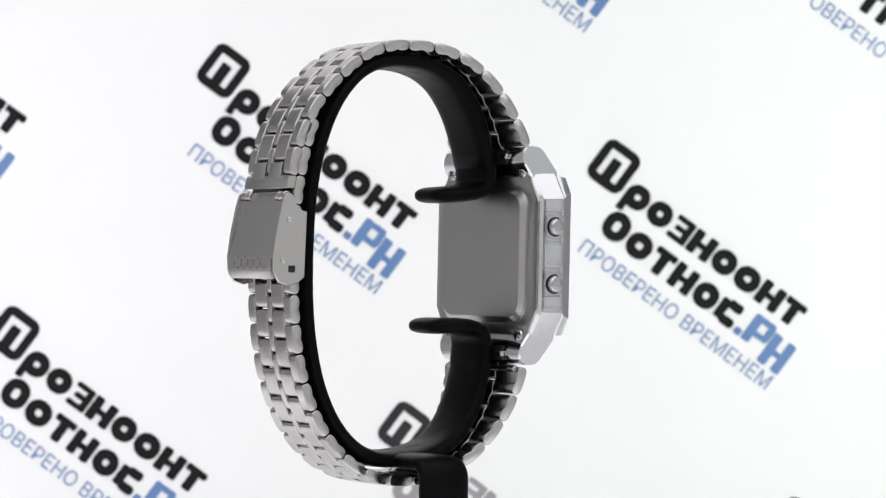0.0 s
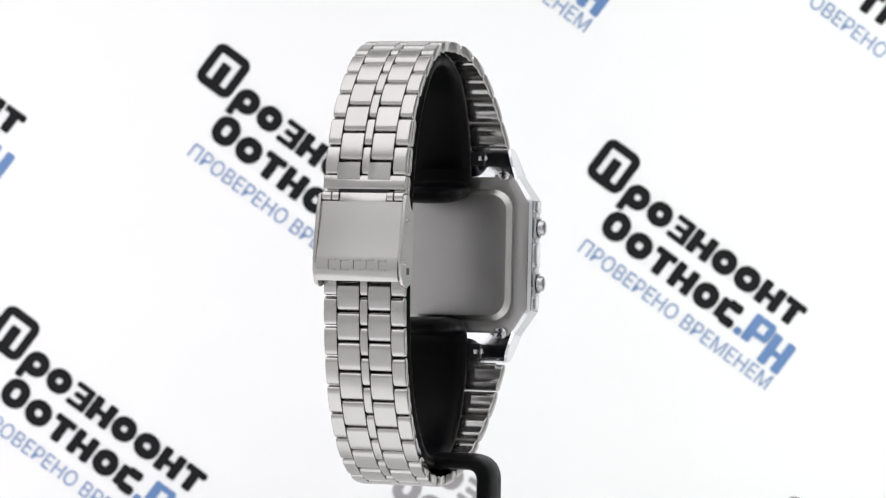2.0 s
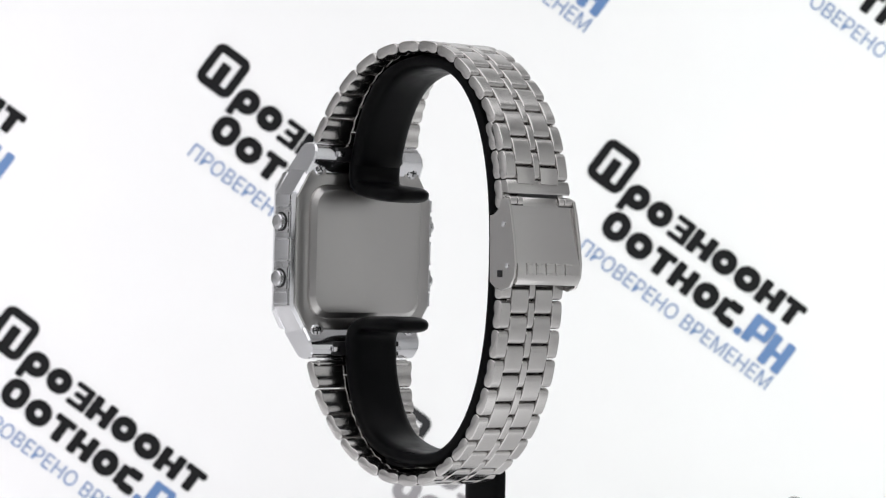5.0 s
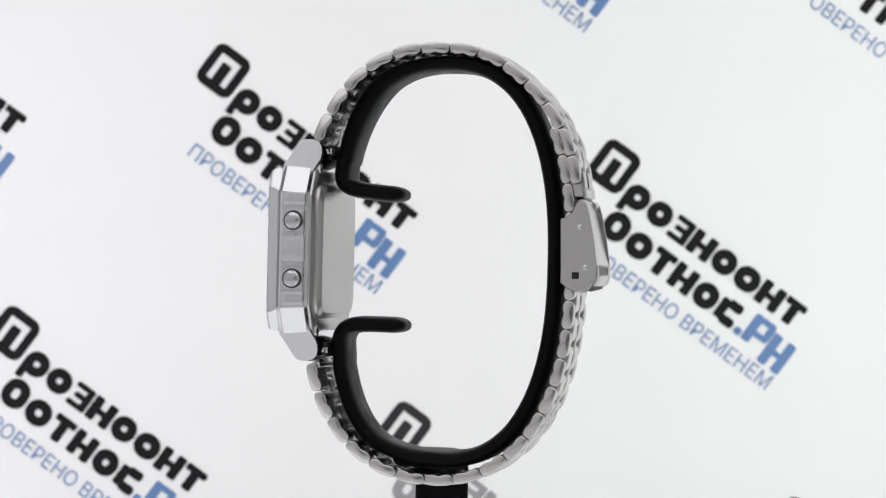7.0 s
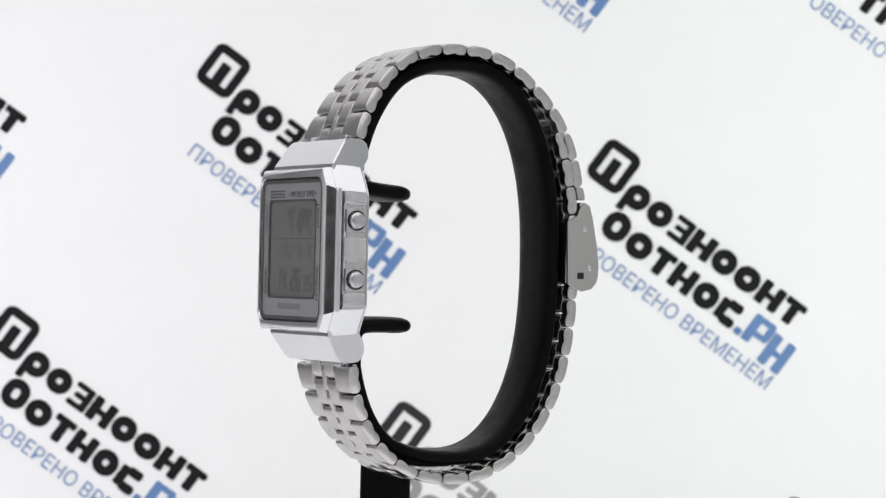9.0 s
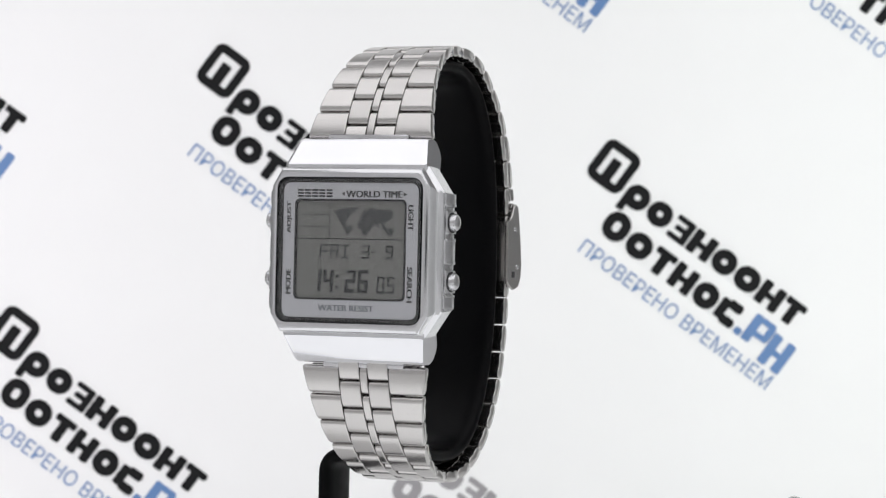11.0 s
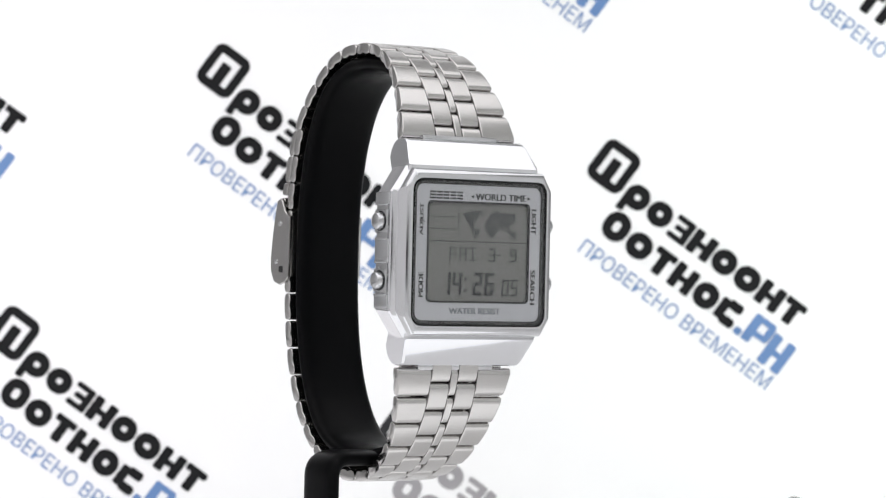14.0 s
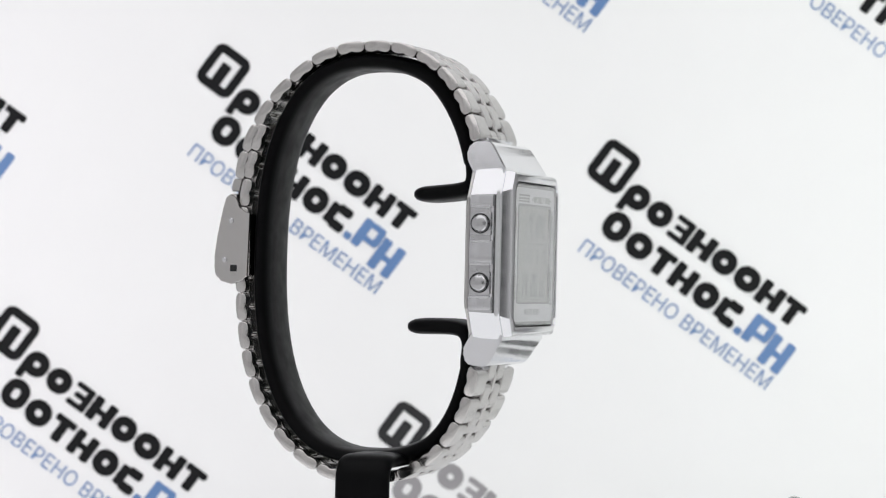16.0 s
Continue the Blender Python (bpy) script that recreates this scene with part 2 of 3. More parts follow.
def block_shape(u, w, v0, v1, kind):
    """Bars of a letter's size and weight that spell nothing."""
    t = 17.0
    m = (v0 + v1) / 2
    if kind == "ring":
        return rounded_band(u, u + w, v0, v1, min(w, v1 - v0) * 0.47, 17.5)
    if kind == "cee":
        return [box_poly(u, u + t, v0 + 4, v1 - 4), box_poly(u + t - 4, u + w, v0, v0 + t, 4), box_poly(u + t - 4, u + w, v1 - t, v1, 4)]
    if kind == "tee":
        return [box_poly(u, u + w, v0, v0 + 13), box_poly(u + w / 2 - 8.5, u + w / 2 + 8.5, v0 + 10, v1)]
    if kind == "bars":
        return [box_poly(u + 2, u + w, v0, v0 + 10), box_poly(u + 8, u + w, m - 5, m + 5), box_poly(u + 2, u + w, v1 - 10, v1), box_poly(u + w - 13, u + w, v0 + 4, v1 - 4)]
    if kind == "flag":
        return [box_poly(u, u + t, v0, v1), box_poly(u + t - 2, u + w - 4, v0, v0 + 11), box_poly(u + t - 2, u + w - 4, m, m + 11), box_poly(u + w - 15, u + w - 2, v0 + 3, m + 8, 4)]
    return [box_poly(u, u + t, v0, v1), box_poly(u + w - t, u + w, v0, v1), box_poly(u + t - 1, u + w - t + 1, m - 4, m + 7, 1)]


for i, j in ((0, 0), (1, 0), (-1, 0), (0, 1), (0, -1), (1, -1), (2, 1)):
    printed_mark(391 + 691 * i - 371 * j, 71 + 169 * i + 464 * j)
# the lower centre mark is greyer than the others
printed_mark(391 + 691 - 371, 71 + 169 + 464, GREY_INK)


# ---- the black display holder ----
holder = tagged(new("watch_holder"), "black plastic watch display holder with bent stem", "display holder")
RING_Y, RING_Z, RING_A, RING_B, POWER = 7.1, 3.2, 21.7, 38.5, 2.4


def oval(a, cy, cz, ra, rb, n=POWER, square=0.0):
    """Point of a squarish oval in y and z; angle 0 at the back, 90 at the top."""
    c, s = math.cos(a), math.sin(a)
    if square and c < 0:
        n = n + square * min(1.0, -2.2 * c)
    return (cy + ra * math.copysign(abs(c) ** (2 / n), c), cz + rb * math.copysign(abs(s) ** (2 / n), s))


def swept(path, half_w, half_t, across, lift, steps=20, ease_ends=True):
    """A flat strip with rounded edges along a path (mm): across and lift give its two side directions at each point."""
    loops = []
    run = [0.0]
    for p, q in zip(path, path[1:]):
        run.append(run[-1] + (Vector(q) - Vector(p)).length)
    for k, p in enumerate(path):
        end = min(1.0, min(run[k], run[-1] - run[k]) / 3.2)
        f = 0.25 + 0.75 * math.sqrt(1 - (1 - end) ** 2) if ease_ends else 1.0
        tip = min(1.0, min(run[k], run[-1] - run[k]) / 5.5)
        g = 0.35 + 0.65 * math.sqrt(1 - (1 - tip) ** 2) if ease_ends else 1.0
        a, l = Vector(across(k)), Vector(lift(k))
        ring = []
        for i in range(steps):
            t = 2 * math.pi * i / steps
            c, s = math.cos(t), math.sin(t)
            ring.append(Vector(p) + a * ((half_w(k) if callable(half_w) else half_w) * g * math.copysign(abs(c) ** 0.55, c)) + l * ((half_t(k) if callable(half_t) else half_t) * f * math.copysign(abs(s) ** 0.75, s)))
        loops.append(ring)
    return loft(loops)


def tangent_frame(path):
    out = []
    for k in range(len(path)):
        a, b = Vector(path[max(k - 1, 0)]), Vector(path[min(k + 1, len(path) - 1)])
        out.append((b - a).normalized())
    return out


def smooth_path(points, rounds=3):
    """Cut the corners of a path again and again."""
    for _ in range(rounds):
        out = [points[0]]
        for a, b in zip(points, points[1:]):
            out += [tuple(p * 0.75 + q * 0.25 for p, q in zip(a, b)), tuple(p * 0.25 + q * 0.75 for p, q in zip(a, b))]
        points = out + [points[-1]]
    return points


HX = -1.3
prong_top = smooth_path([(HX, -1.4, 16.0), (HX, -6.0, 16.2), (HX, -12.4, 17.0), (HX, -13.9, 18.6), (HX, -13.6, 22.4)], 3)
prong_low = smooth_path([(HX, -13.4, -15.8), (HX, -13.8, -12.0), (HX, -12.0, -9.5), (HX, -6.0, -9.4), (HX, -0.7, -9.6)], 3)
arc = []
for k in range(73):
    a = radians(157 - k * 314 / 72)
    yy, zz = oval(a, RING_Y, RING_Z, RING_A, RING_B, POWER, 0.6 if a < 0 else 0.3)
    arc.append((HX, yy, zz))
ring_path = [(HX - 0.5 * max(0.0, min(1.0, (p[1] + 8) / 28)), p[1], p[2]) for p in prong_top + arc + prong_low]
tf = tangent_frame(ring_path)
part("ring", swept(ring_path, lambda k: 6.2 + 1.0 * max(0.0, min(1.0, (ring_path[k][1] + 8) / 28)), lambda k: 1.6 + 0.6 * math.exp(-((ring_path[k][1] + 7) / 6) ** 2 - ((ring_path[k][2] - 31) / 9) ** 2), lambda k: (1, 0, 0), lambda k: (0, -tf[k].z, tf[k].y)), BLACK_PLASTIC, holder, angle=60)
stem_path = smooth_path([(4.0, 3.3, -35.4), (-10.0, 3.3, -35.4), (-17.6, 3.3, -35.4), (-17.6, 3.3, -43.0), (-17.6, 3.3, -60.0), (-17.6, 3.3, -90.0), (-17.6, 3.3, FLOOR_Z)], 3)
sf = tangent_frame(stem_path)
part("stem", swept(stem_path, 5.4, 1.5, lambda k: (0, 1, 0), lambda k: (sf[k].z, 0, -sf[k].x), ease_ends=False), BLACK_PLASTIC, holder, angle=60)

# ---- the wristwatch ----
watch = tagged(new("wristwatch"), "silver steel digital wristwatch with linked metal bracelet", "wristwatch")
CX, CZ = -1.4, 4.7


def octagon(y, hw, hh, a=3.1, b=5.0):
    return outline(y, hw, hh, a, b, False, CX, CZ)


def window(y, hw, hh, r):
    return outline(y, hw, hh, r, r, True, CX, CZ)


case = part("case", loft([
    octagon(-17.0, 15.6, 14.9), octagon(-17.0, 17.3, 15.5), octagon(-17.5, 17.9, 15.9, 3.3, 4.9), octagon(-22.1, 18.2, 16.1, 3.4, 4.9), octagon(-22.5, 18.05, 16.0, 3.4, 4.9),
    octagon(-22.95, 17.3, 15.75, 3.0, 4.5), octagon(-23.15, 17.15, 15.65, 2.9, 4.4), octagon(-23.4, 17.0, 15.65, 2.5, 4.0), octagon(-24.7, 16.6, 15.5, 2.0, 3.4),
    octagon(-25.1, 16.4, 15.3, 1.9, 3.2), octagon(-25.4, 16.0, 14.9, 1.7, 2.9), octagon(-25.5, 15.6, 14.5, 1.5, 2.6), window(-25.5, 15.3, 13.8, 2.2), window(-25.1, 15.1, 13.6, 2.0),
    window(-24.3, 15.0, 13.5, 1.9)], True, True), CHROME, watch, "polished chrome octagonal case", angle=24)


def lug(sign):
    def at(y, z):
        return (y, CZ + sign * z)
    prof = [at(-23.2, 15.0), at(-23.1, 16.3), at(-20.4, 20.6), at(-19.7, 21.2), at(-18.9, 21.4), at(-17.2, 21.4), at(-16.3, 21.1), at(-15.6, 20.3), at(-15.3, 19.0), at(-15.5, 17.6), at(-17.0, 15.0)]
    bm = side_solid(prof, CX - 14.8, CX + 14.8, 0.45)
    for v in bm.verts:
        k = max(0.0, min(1.0, (abs(v.co.z / MM - CZ) - 16) / 5))
        v.co.x = CX * MM + (v.co.x - CX * MM) * (1.0 - 0.09 * k)
    part("lug", bm, MIRROR_CHROME, watch, "polished chrome bracelet lug", angle=22)


lug(1)
lug(-1)
# side guards with grooves round the push buttons
for side in (-1, 1):
    for z0, z1 in ((13.4, 15.7), (2.5, 7.1), (-6.0, -3.4)):
        xa, xb = sorted((CX + side * 17.5, CX + side * 18.5))
        part("guard", slab(xa, xb, -22.0, -17.5, z0, z1, 0.22), CHROME, watch)
    for z in (13.5, 7.0, 2.7, -3.5):
        xa, xb = sorted((CX + side * 17.6, CX + side * 18.68))
        part("guard_lip", slab(xa, xb, -21.6, -17.6, z - 0.28, z + 0.28, 0.2), CHROME, watch)
    xa, xb = CX + side * 17.5, CX + side * 18.3
    part("side_panel", slab(min(xa, xb), max(xa, xb), -21.6, -17.7, CZ - 10.9, CZ + 10.9, 0.12), SATIN_CHROME, watch, "satin chrome side of the case")
    for z in (CZ + 5.6, CZ - 5.5):
        xa, xb = sorted((CX + side * 17.6, CX + side * 18.72))
        part("button_boss", slab(xa, xb, -21.7, -17.65, z - 2.15, z + 2.15, 0.2), SATIN_CHROME, watch)
        b = part("button", turned([(1.62, -1.0), (1.62, 0.62), (1.55, 0.95), (1.35, 1.2), (1.0, 1.34), (0.6, 1.41), (0.2, 1.43)], 24), SATIN_CHROME, watch, "round chrome push button", angle=25,
                 m=Matrix.Translation(((CX + side * 18.72) * MM, -19.7 * MM, z * MM)) @ Matrix.Rotation(radians(90 * side), 4, "Y"))
        # thin black ring that stands in for the shadow round the button
        part("collar", turned([(1.92, -0.6), (1.92, 0.12), (1.68, 0.14), (1.64, -0.4)], 24), RUBBER_AND_SHADE, b)
# back plate, screws
part("back_plate", loft([octagon(-17.15, 17.2, 15.5), octagon(-16.6, 17.2, 15.5), octagon(-16.45, 16.9, 15.2), window(-16.4, 14.3, 13.2, 4.2), window(-15.9, 14.2, 13.1, 4.1),
                         window(-15.5, 13.7, 12.6, 3.7), window(-15.15, 13.2, 12.1, 3.4), window(-15.1, 12.6, 11.5, 3.0)]), BACK_STEEL, watch, "satin steel case back", angle=20)
for sx in (-1, 1):
    for sz in (-1, 1):
        m = Matrix.Translation(((CX + sx * 12.0) * MM, -16.9 * MM, (CZ + 0.3 + sz * 16.0) * MM)) @ Matrix.Rotation(radians(-90), 4, "X") @ Matrix.Rotation(radians(25 * sx + 17 * sz), 4, "Z")
        sc = part("screw", turned([(1.35, 0), (1.35, 0.55), (1.15, 0.8), (0.5, 0.92)], 18), CHROME, watch, "small cross-head steel screw", m=m)
        # uncut cross slots: black bars on the head imitate their shade
        bm = slab(-0.75, 0.75, -0.13, 0.13, 0.88, 0.96, 0)
        part("slot", bm, RUBBER_AND_SHADE, sc)
        part("slot", slab(-0.13, 0.13, -0.75, 0.75, 0.88, 0.965, 0), RUBBER_AND_SHADE, sc)
        part("screw_seat", turned([(1.9, 0.1), (1.9, 0.45), (1.4, 0.5)], 20), BACK_STEEL, watch, m=m)

# dial: gasket, silver panel, display
part("gasket", frame_plate(-24.95, -24.2, lambda y: window(y, 15.05, 13.55, 1.9), lambda y: window(y, 14.2, 12.75, 1.5)), RUBBER_AND_SHADE, watch, "black rubber gasket line")
WZ = 0.15


def display_edge(y, grow=0.0):
    return outline(y, 11.3 + grow, 9.15 + grow, 1.0, 1.0, True, CX, CZ + WZ)


part("dial", frame_plate(-24.75, -24.2, lambda y: window(y, 14.25, 12.8, 1.5), lambda y: display_edge(y, 0.3)), SILVER_PRINT, watch, "silver printed dial panel")
part("display_border", frame_plate(-24.85, -24.1, lambda y: display_edge(y, 0.4), display_edge), BLACK_PRINT, watch, "black border line of the display")
display = part("display", loft([display_edge(-24.45, 0.1), display_edge(-24.05, 0.1)]), LCD, watch, "grey liquid crystal display")
glass = part("glass", loft([window(-25.35, 14.6, 13.1, 1.8), window(-25.3, 14.9, 13.4, 1.9), window(-25.0, 14.95, 13.45, 1.9)]), GLASS, watch, "flat clear watch glass", angle=4)
glass.visible_shadow = False


def dial_text(name, body, x, z, w, h, turn=0, mat=BLACK_PRINT):
    me = lettering(body, w * MM, h * MM, 0.00009)
    me.materials.append(mat)
    ob = new(name, me)
    ob.parent = watch
    ob.matrix_basis = Matrix.Translation(((CX + x) * MM, -24.78 * MM, (CZ + z) * MM)) @ Matrix.Rotation(radians(turn), 4, "Y")
    return ob


def rect(x0, x1, z0, z1):
    return [(CX + x0, CZ + z0), (CX + x1, CZ + z0), (CX + x1, CZ + z1), (CX + x0, CZ + z1)]


dial_text("print_world_time", "WORLD TIME", 4.9, 10.65, 11.6, 1.25)
dial_text("print_adjust", "ADJUST", -12.85, 6.15, 5.9, 1.1, -90)
dial_text("print_mode", "MODE", -12.85, -6.05, 4.6, 1.1, -90)
dial_text("print_light", "LIGHT", 12.6, 6.25, 4.7, 1.1, 90)
dial_text("print_search", "SEARCH", 12.6, -6.25, 6.5, 1.1, 90)
dial_text("print_water_resist", "WATER RESIST", -0.6, -10.9, 11.6, 1.15, 0, GREY_PRINT)
# maker's mark as plain bars, pointers beside the heading
mark = []
for k in range(5):
    x0 = -11.2 + k * 1.53
    mark += [rect(x0, x0 + 1.25, z, z + 0.36) for z in (10.0, 10.57, 11.14)]
part("maker_mark", flat(mark, -24.79), BLACK_PRINT, watch, "small black printed maker's mark")
for x0, d in ((-1.95, 1), (11.75, -1)):
    part("pointer", flat([[(CX + x0, CZ + 10.65), (CX + x0 + d * 0.7, CZ + 11.0), (CX + x0 + d * 0.7, CZ + 10.3)][::d]], -24.79), BLACK_PRINT, watch)

# display contents
LY = -24.5
lines = [rect(-4.55, -4.4, 2.3, 9.0), rect(-11.0, 11.0, 2.05, 2.25)] + [rect(-11.0, -4.6, z, z + 0.14) for z in (6.65, 4.4)]
part("display_lines", flat(lines, LY, 0.02), LCD_INK, watch)
WORLD_MAP = ("......####.#####.......####.............",
             "..############......#.################..",
             "############.##....####################.",
             ".###########.......####################.",
             "..#########.......#####################.",
             "..########.......#####################..",
             "...######........#######.############...",
             "....####.........####.##.##########.....",
             ".....###........##########.###.###......",
             ".....###........###########.##..##......",
             ".......#####....##########...#..###.....",
             ".......######....########.......#######.",
             ".......#####......######..........######",
             "........###........####............####.",
             "........##.........###.............####.")
cells = []
for r, row in enumerate(WORLD_MAP):
    for run in itertools.groupby(range(len(row)), key=lambda c: row[c]):
        if run[0] == "#":
            cs = list(run[1])
            z0 = 7.75 - r * 0.345
            cells.append(rect(-3.55 + cs[0] * 0.315, -3.55 + (cs[-1] + 1) * 0.315, z0, z0 + 0.345))
part("display_map", flat(cells, LY, 0.02), LCD_MAP, watch, "dark world map on the display")
SEGMENTS = {"0": "abcdef", "1": "bc", "2": "abged", "3": "abgcd", "4": "fgbc", "5": "afgcd", "6": "afgedc", "9": "abfgcd", "F": "aefg", "R": "abefgc", "I": "adm", "-": "g"}


def digits(body, x, z, w, h, t, pitch, name, mat=LCD_INK):
    polys = []
    for k, ch in enumerate(body):
        x0 = x + k * pitch
        m, g, lean = h / 2, t * 0.12, 0.06
        bars = {"a": (x0 + g, x0 + w - g, z + h - t, z + h), "d": (x0 + g, x0 + w - g, z, z + t), "g": (x0 + g, x0 + w - g, z + m - t / 2, z + m + t / 2),
                "f": (x0, x0 + t, z + m + g, z + h - g), "b": (x0 + w - t, x0 + w, z + m + g, z + h - g), "e": (x0, x0 + t, z + g, z + m - g), "c": (x0 + w - t, x0 + w, z + g, z + m - g),
                "m": (x0 + w / 2 - t / 2, x0 + w / 2 + t / 2, z + t, z + h - t)}
        for s in SEGMENTS[ch]:
            r = rect(*bars[s])
            polys.append([(px + lean * (pz - CZ - z), pz) for px, pz in r])
    part(name, flat(polys, LY, 0.02), mat, watch)


digits("FRI", -6.5, -1.55, 1.7, 2.7, 0.4, 2.25, "display_day", LCD_MAP)
digits("3", 2.4, -1.55, 1.6, 2.6, 0.4, 2.3, "display_month")
digits("-", 4.4, -1.55, 0.9, 2.6, 0.35, 2.3, "display_month")
digits("9", 7.3, -1.55, 1.6, 2.6, 0.4, 2.3, "display_date")
digits("14", -8.3, -8.0, 2.2, 4.4, 0.72, 2.55, "display_hours")
digits("26", -1.1, -8.0, 2.2, 4.4, 0.72, 2.65, "display_minutes")
digits("05", 5.6, -8.0, 1.6, 3.2, 0.42, 2.1, "display_seconds")
part("display_colon", flat([rect(-2.85, -2.25, -5.2, -4.6), rect(-2.95, -2.35, -7.3, -6.7)], LY, 0.02), LCD_INK, watch)

# ---- bracelet ----
BAND = (6.1, 2.9, 25.7, 41.5)
PITCH = 5.6
THICK = 1.15


def link_mesh(width, outside=0, slope=0.0, cache={}):
    """One bracelet link: x across, y along, z outward (mm), two lobes seen from the side."""
    key = (round(width, 1), outside, slope)
    if key in cache:
        return cache[key]
    ln = PITCH / 2 - 0.09
    half = [(0.0, THICK), (0.3 * ln, THICK - 0.01), (ln - 1.45, THICK - 0.045)]
    half += [(ln - 1.35 + 1.3 * math.sin(radians(a)), THICK - 0.76 + 0.7 * math.cos(radians(a))) for a in (8, 22, 38, 54, 70, 82)] + [(ln, 0.0)]
    prof = [(-u, v) for u, v in half[:0:-1]] + half
    low = [(u, -v + 0.42 * math.exp(-(u / 0.8) ** 2)) for u, v in prof[1:-1]]
    ring = prof + low[::-1]
    w = key[0] / 2 - 0.05

    def at(x, k):
        return [(x, u * (1 - (1 - k) * 0.45), v * k) for u, v in ring]
    bm = loft([at(-w, 0.86), at(-w + 0.06, 0.95), at(-w + 0.18, 1.0), at(-w + 0.26, 1.0), at(w - 0.26, 1.0), at(w - 0.18, 1.0), at(w - 0.06, 0.95), at(w, 0.86)])
    if slope:
        for v in bm.verts:
            if v.co.x * outside > 0:
                v.co.x += outside * slope * v.co.y
    cache[key] = finish(bm, "link", STEEL, 50)
    return cache[key]


def strand(start, stop, shift):
    """Points and tangents along the bracelet's oval between two angles (degrees), shift(angle) mm outward, at an even step."""
    pts = []
    n = 900
    for k in range(n + 1):
        a = start + (stop - start) * k / n
        o = shift(a)
        pts.append(oval(radians(a), BAND[0], BAND[1], BAND[2] + o, BAND[3] + o))
    out, run = [], 0.0
    nxt = 0.0
    for (y0, z0), (y1, z1) in zip(pts, pts[1:]):
        run += math.hypot(y1 - y0, z1 - z0)
        if run >= nxt:
            out.append((y1, z1, y1 - y0, z1 - z0))
            nxt += PITCH / 2
    return out


BAND_X = -1.4


def outer_width(k):
    """Width of the outer links: wide at the lugs, narrow from the sixth row on (mm)."""
    return 2.6 + 4.7 * max(0.0, 1 - (k - 1) / 11.0) ** 1.25


def bracelet(rows):
    for k, (y, z, dy, dz) in enumerate(rows):
        t = Vector((0, dy, dz)).normalized()
        out = Vector((0, y - BAND[0], (z - BAND[1]) * 0.35))
        x_axis = Vector((1, 0, 0))
        normal = x_axis.cross(t)
        along = 1
        if normal.dot(out) < 0:
            t = -t
            normal = x_axis.cross(t)
            along = -1
        outer, inner, thin = round(outer_width(k), 1), 4.42, 1.65
        slope = round((outer_width(k - 1) - outer_width(k + 1)) / PITCH, 2)
        m0 = Matrix.Translation((0, y * MM, z * MM)) @ Matrix((x_axis, t, normal)).transposed().to_4x4()
        if k % 2 == 1:
            pieces = ((0.0, thin), (thin / 2 + inner + outer / 2, outer), (-(thin / 2 + inner + outer / 2), outer))
        else:
            pieces = ((thin / 2 + inner / 2, inner), (-(thin / 2 + inner / 2), inner))
        for dx, w in pieces:
            tapered = slope > 0 and w == outer
            ob = new("link", link_mesh(w, (1 if dx > 0 else -1) if tapered else 0, -slope * along if tapered else 0.0))
            ob.parent = watch
            ob.matrix_basis = Matrix.Translation(((BAND_X + dx) * MM, 0, 0)) @ m0


def ease(a, lo, hi):
    k = max(0.0, min(1.0, (a - lo) / (hi - lo)))
    return k * k * (3 - 2 * k)


upper = strand(150.5, 4.0, lambda a: 2.2 * ease(-a, -62, -20))
bracelet(upper[:26])
lower = strand(204.9, 393.5, lambda a: 0.5 * ease(a, 290, 340) + 0.5 * math.exp(-((a - 272) / 17) ** 2) - 0.5 * math.exp(-((a - 203) / 9) ** 2))
bracelet(lower)

# ---- folding clasp ----
KX = BAND_X


def clasp_side(x0, x1, name, label):
    prof = [(30.7, -0.6), (32.0, -1.6), (34.0, -2.2), (36.2, -1.6), (37.4, 0.4), (37.6, 3.0), (37.0, 7.5), (36.0, 12.5), (35.3, 14.9), (34.4, 15.3), (33.4, 14.8), (32.6, 12.9), (31.4, 12.0), (30.4, 11.8)]
    return part(name, side_solid(prof, x0, x1, 0.12), STEEL, watch, label, angle=40)


for s in (-1, 1):
    x0 = KX + s * 7.95
    cheek = clasp_side(x0, x0 + s * 0.65, "clasp_cheek", "brushed steel clasp side plate")
    for yy, zz in ((34.2, 10.2), (35.4, 2.5)):
        part("rivet", turned([(0.5, 0), (0.5, 0.22), (0.3, 0.3)], 12), CHROME, cheek, m=Matrix.Translation(((x0 + s * 0.6) * MM, yy * MM, zz * MM)) @ Matrix.Rotation(radians(90 * s), 4, "Y"))
    # black block in place of a shaded hole in the cheek
    part("slot", slab(min(x0, x0 + s * 0.7), max(x0, x0 + s * 0.7), 32.8, 34.2, 0.3, 1.6, 0), RUBBER_AND_SHADE, cheek)


def cover_profile():
    outer = [(35.0, 13.7), (36.2, 8.8), (37.4, 3.6), (37.75, 2.4), (37.8, 1.0), (37.5, -0.4), (37.0, -1.0)]
    inner = [(y - 0.7, z - 0.05) for y, z in outer]
    inner[-1] = (36.5, -0.7)
    return outer + inner[::-1]


cover = part("clasp_cover", side_solid(cover_profile(), KX - 7.9, KX + 7.9, 0.08), STEEL, watch, "brushed steel folding clasp cover", angle=40)
for k in range(5):
    bx = KX + 4.9 - k * 2.45
    part("raised_mark", slab(bx - 0.85, bx + 0.85, 37.5, 38.0, 0.85, 1.2, 0.1), STEEL, cover)
    part("raised_mark", slab(bx - 0.85, bx + 0.85, 37.3, 37.85, 2.75, 3.1, 0.1), STEEL, cover)
    part("raised_mark", slab(bx + 0.5, bx + 0.85, 37.4, 37.98, 1.2, 2.75, 0.1), STEEL, cover)
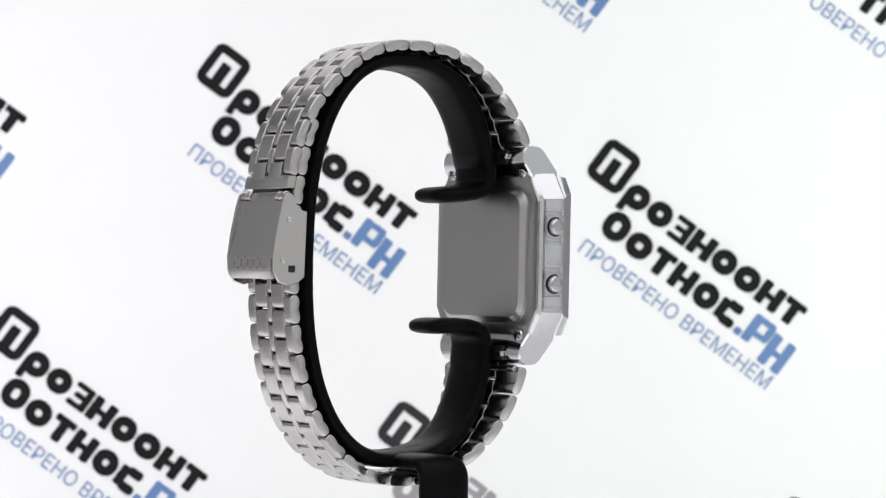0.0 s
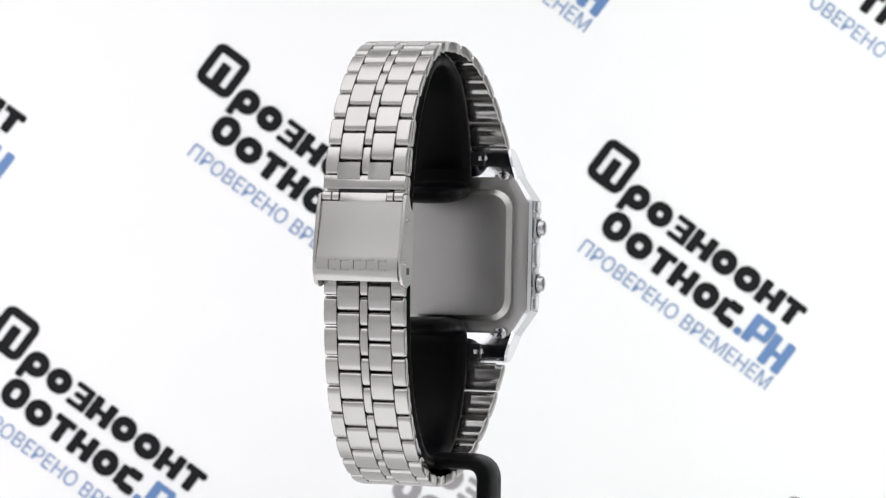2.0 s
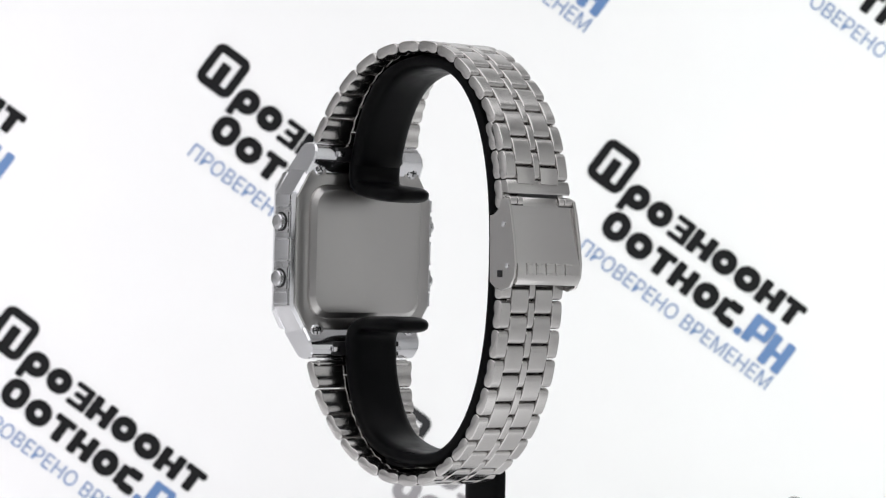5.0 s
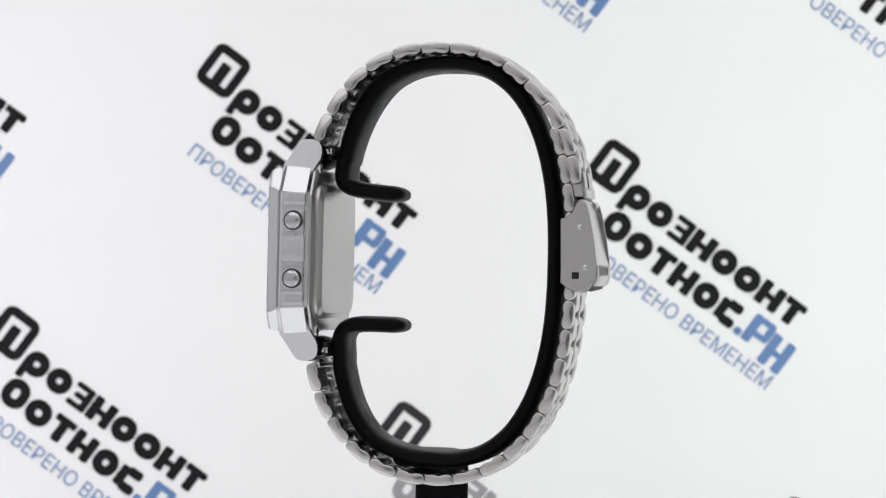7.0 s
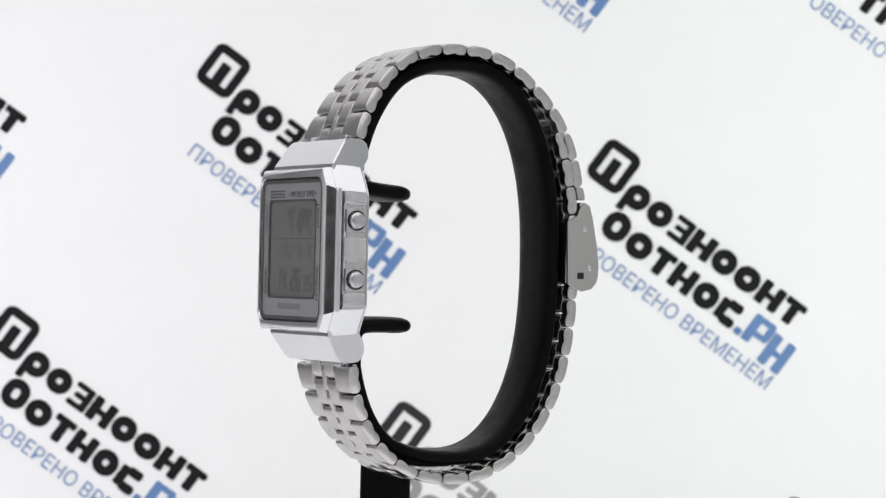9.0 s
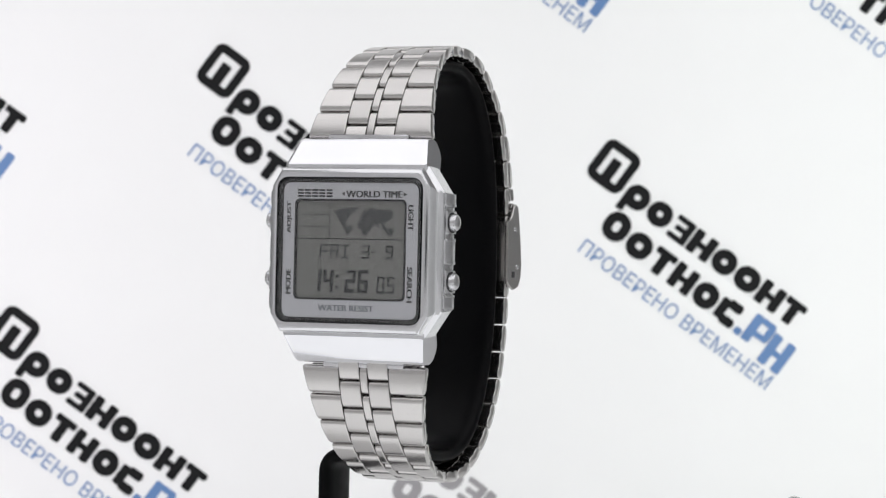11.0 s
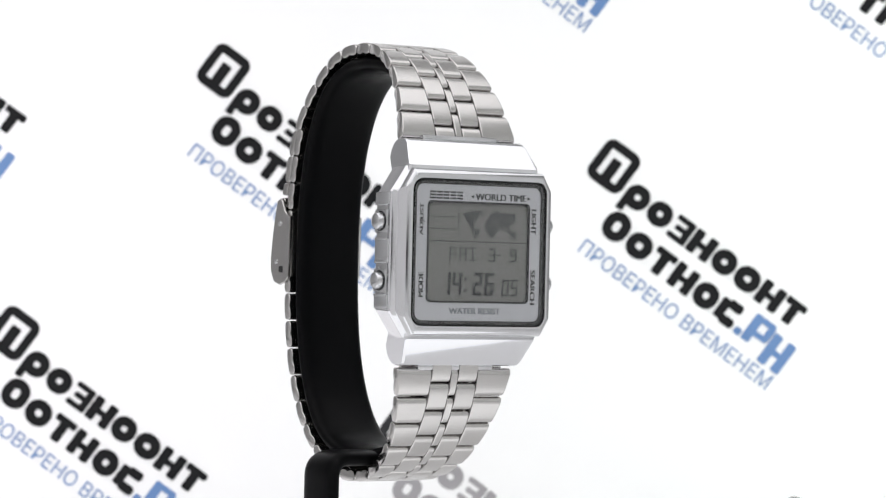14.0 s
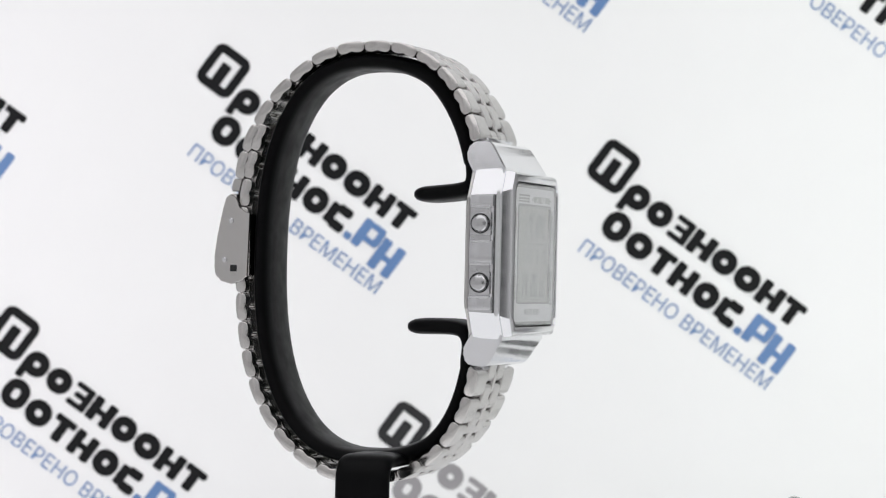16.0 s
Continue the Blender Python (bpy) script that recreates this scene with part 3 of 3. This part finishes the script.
part("clasp_end_piece", side_solid([(32.9, 16.0), (34.4, 16.0), (34.55, 16.5), (34.2, 18.0), (33.9, 18.5), (32.4, 18.4)], KX - 7.9, KX + 7.9, 0.15), STEEL, watch, "brushed steel end piece of the clasp", angle=40)
for s in (-1, 1):
    part("end_prong", side_solid([(32.2, 17.9), (34.40, 17.9), (34.2, 19.5), (33.9, 20.9), (33.5, 21.1), (31.8, 20.9)], KX + s * 0.8 + 0.15, KX + s * 5.15 + 0.15, 0.12), STEEL, watch, angle=40)
# the gap's shade, put in as a black strip
part("hinge_gap", slab(KX - 4.9, KX + 4.9, 33.6, 34.3, 15.3, 16.05, 0.05), RUBBER_AND_SHADE, watch)
part("tongue", side_solid([(34.0, 13.4), (35.05, 13.6), (34.75, 15.0), (34.5, 15.3), (33.8, 15.2)], KX - 4.5, KX + 4.5, 0.1), STEEL, cover)
for s in (-1, 1):
    for xa, xb in ((4.65, 5.95), (6.1, 7.9)):
        part("hinge", side_solid([(34.35 + 0.95 * math.cos(k * 0.5236), 14.6 + 0.95 * math.sin(k * 0.5236)) for k in range(12)], KX + s * xa, KX + s * xb, 0.1), STEEL, watch, angle=40)
part("clasp_floor", slab(KX - 7.9, KX + 7.9, 30.5, 31.0, -0.5, 11.6, 0.1), STEEL, watch)
for s in (-1, 1):
    part("end_insert", slab(CX - 8.6, CX + 8.6, -18.1, -16.4, min(CZ + s * 21.0, CZ + s * 22.3), max(CZ + s * 21.0, CZ + s * 22.3), 0.6), CHROME, watch, "chrome insert between lug and bracelet")
# no hollow is cut: a black slab gives the shade behind the lug
for s in (-1, 1):
    za, zb = sorted((CZ + s * 17.8, CZ + s * 20.6))
    part("lug_recess", slab(CX - 8.4, CX + 8.4, -15.7, -15.12, za, zb, 0.1), RUBBER_AND_SHADE, watch, "black slab for the shade of the hollow behind the lug")
    for d in (-1, 1):
        xa, xb = sorted((CX + d * 6.9, CX + d * 8.8))
        part("bar_pin", slab(xa, xb, -15.3, -14.8, CZ + s * 19.3 - 0.55, CZ + s * 19.3 + 0.55, 0.18), CHROME, watch)
# spring bars that join bracelet and lugs
for s in (-1, 1):
    part("spring_bar", side_solid([(-16.3 + 0.7 * math.cos(k * 0.5236), CZ + s * 22.2 + 0.7 * math.sin(k * 0.5236)) for k in range(12)], CX - 11.5, CX + 11.5, 0.1), STEEL, watch, angle=40)


def motions():
    turn = [(0.0, -236.6), (0.5, -228.0), (1.0, -217.6), (1.5, -207.4), (2.0, -197.9), (2.5, -188.8), (3.0, -179.3), (3.5, -168.8), (4.0, -158.5), (4.2, -154.5),
            (6.3, -115.3), (6.5, -111.3), (7.0, -102.3), (7.5, -94.1), (8.0, -85.1), (8.5, -76.0), (9.0, -65.1), (9.2, -61.0),
            (11.3, -19.3), (11.5, -15.4), (12.0, -5.8), (12.5, 3.2), (13.0, 12.4), (13.5, 22.7), (14.0, 33.1), (14.5, 42.9), (15.0, 52.1), (15.5, 61.6), (16.0, 72.2)]
    for thing in (watch, holder):
        walk(thing, [(t, pose(0.0002, 0, 0, 0, 0, a)) for t, a in turn])


motions()
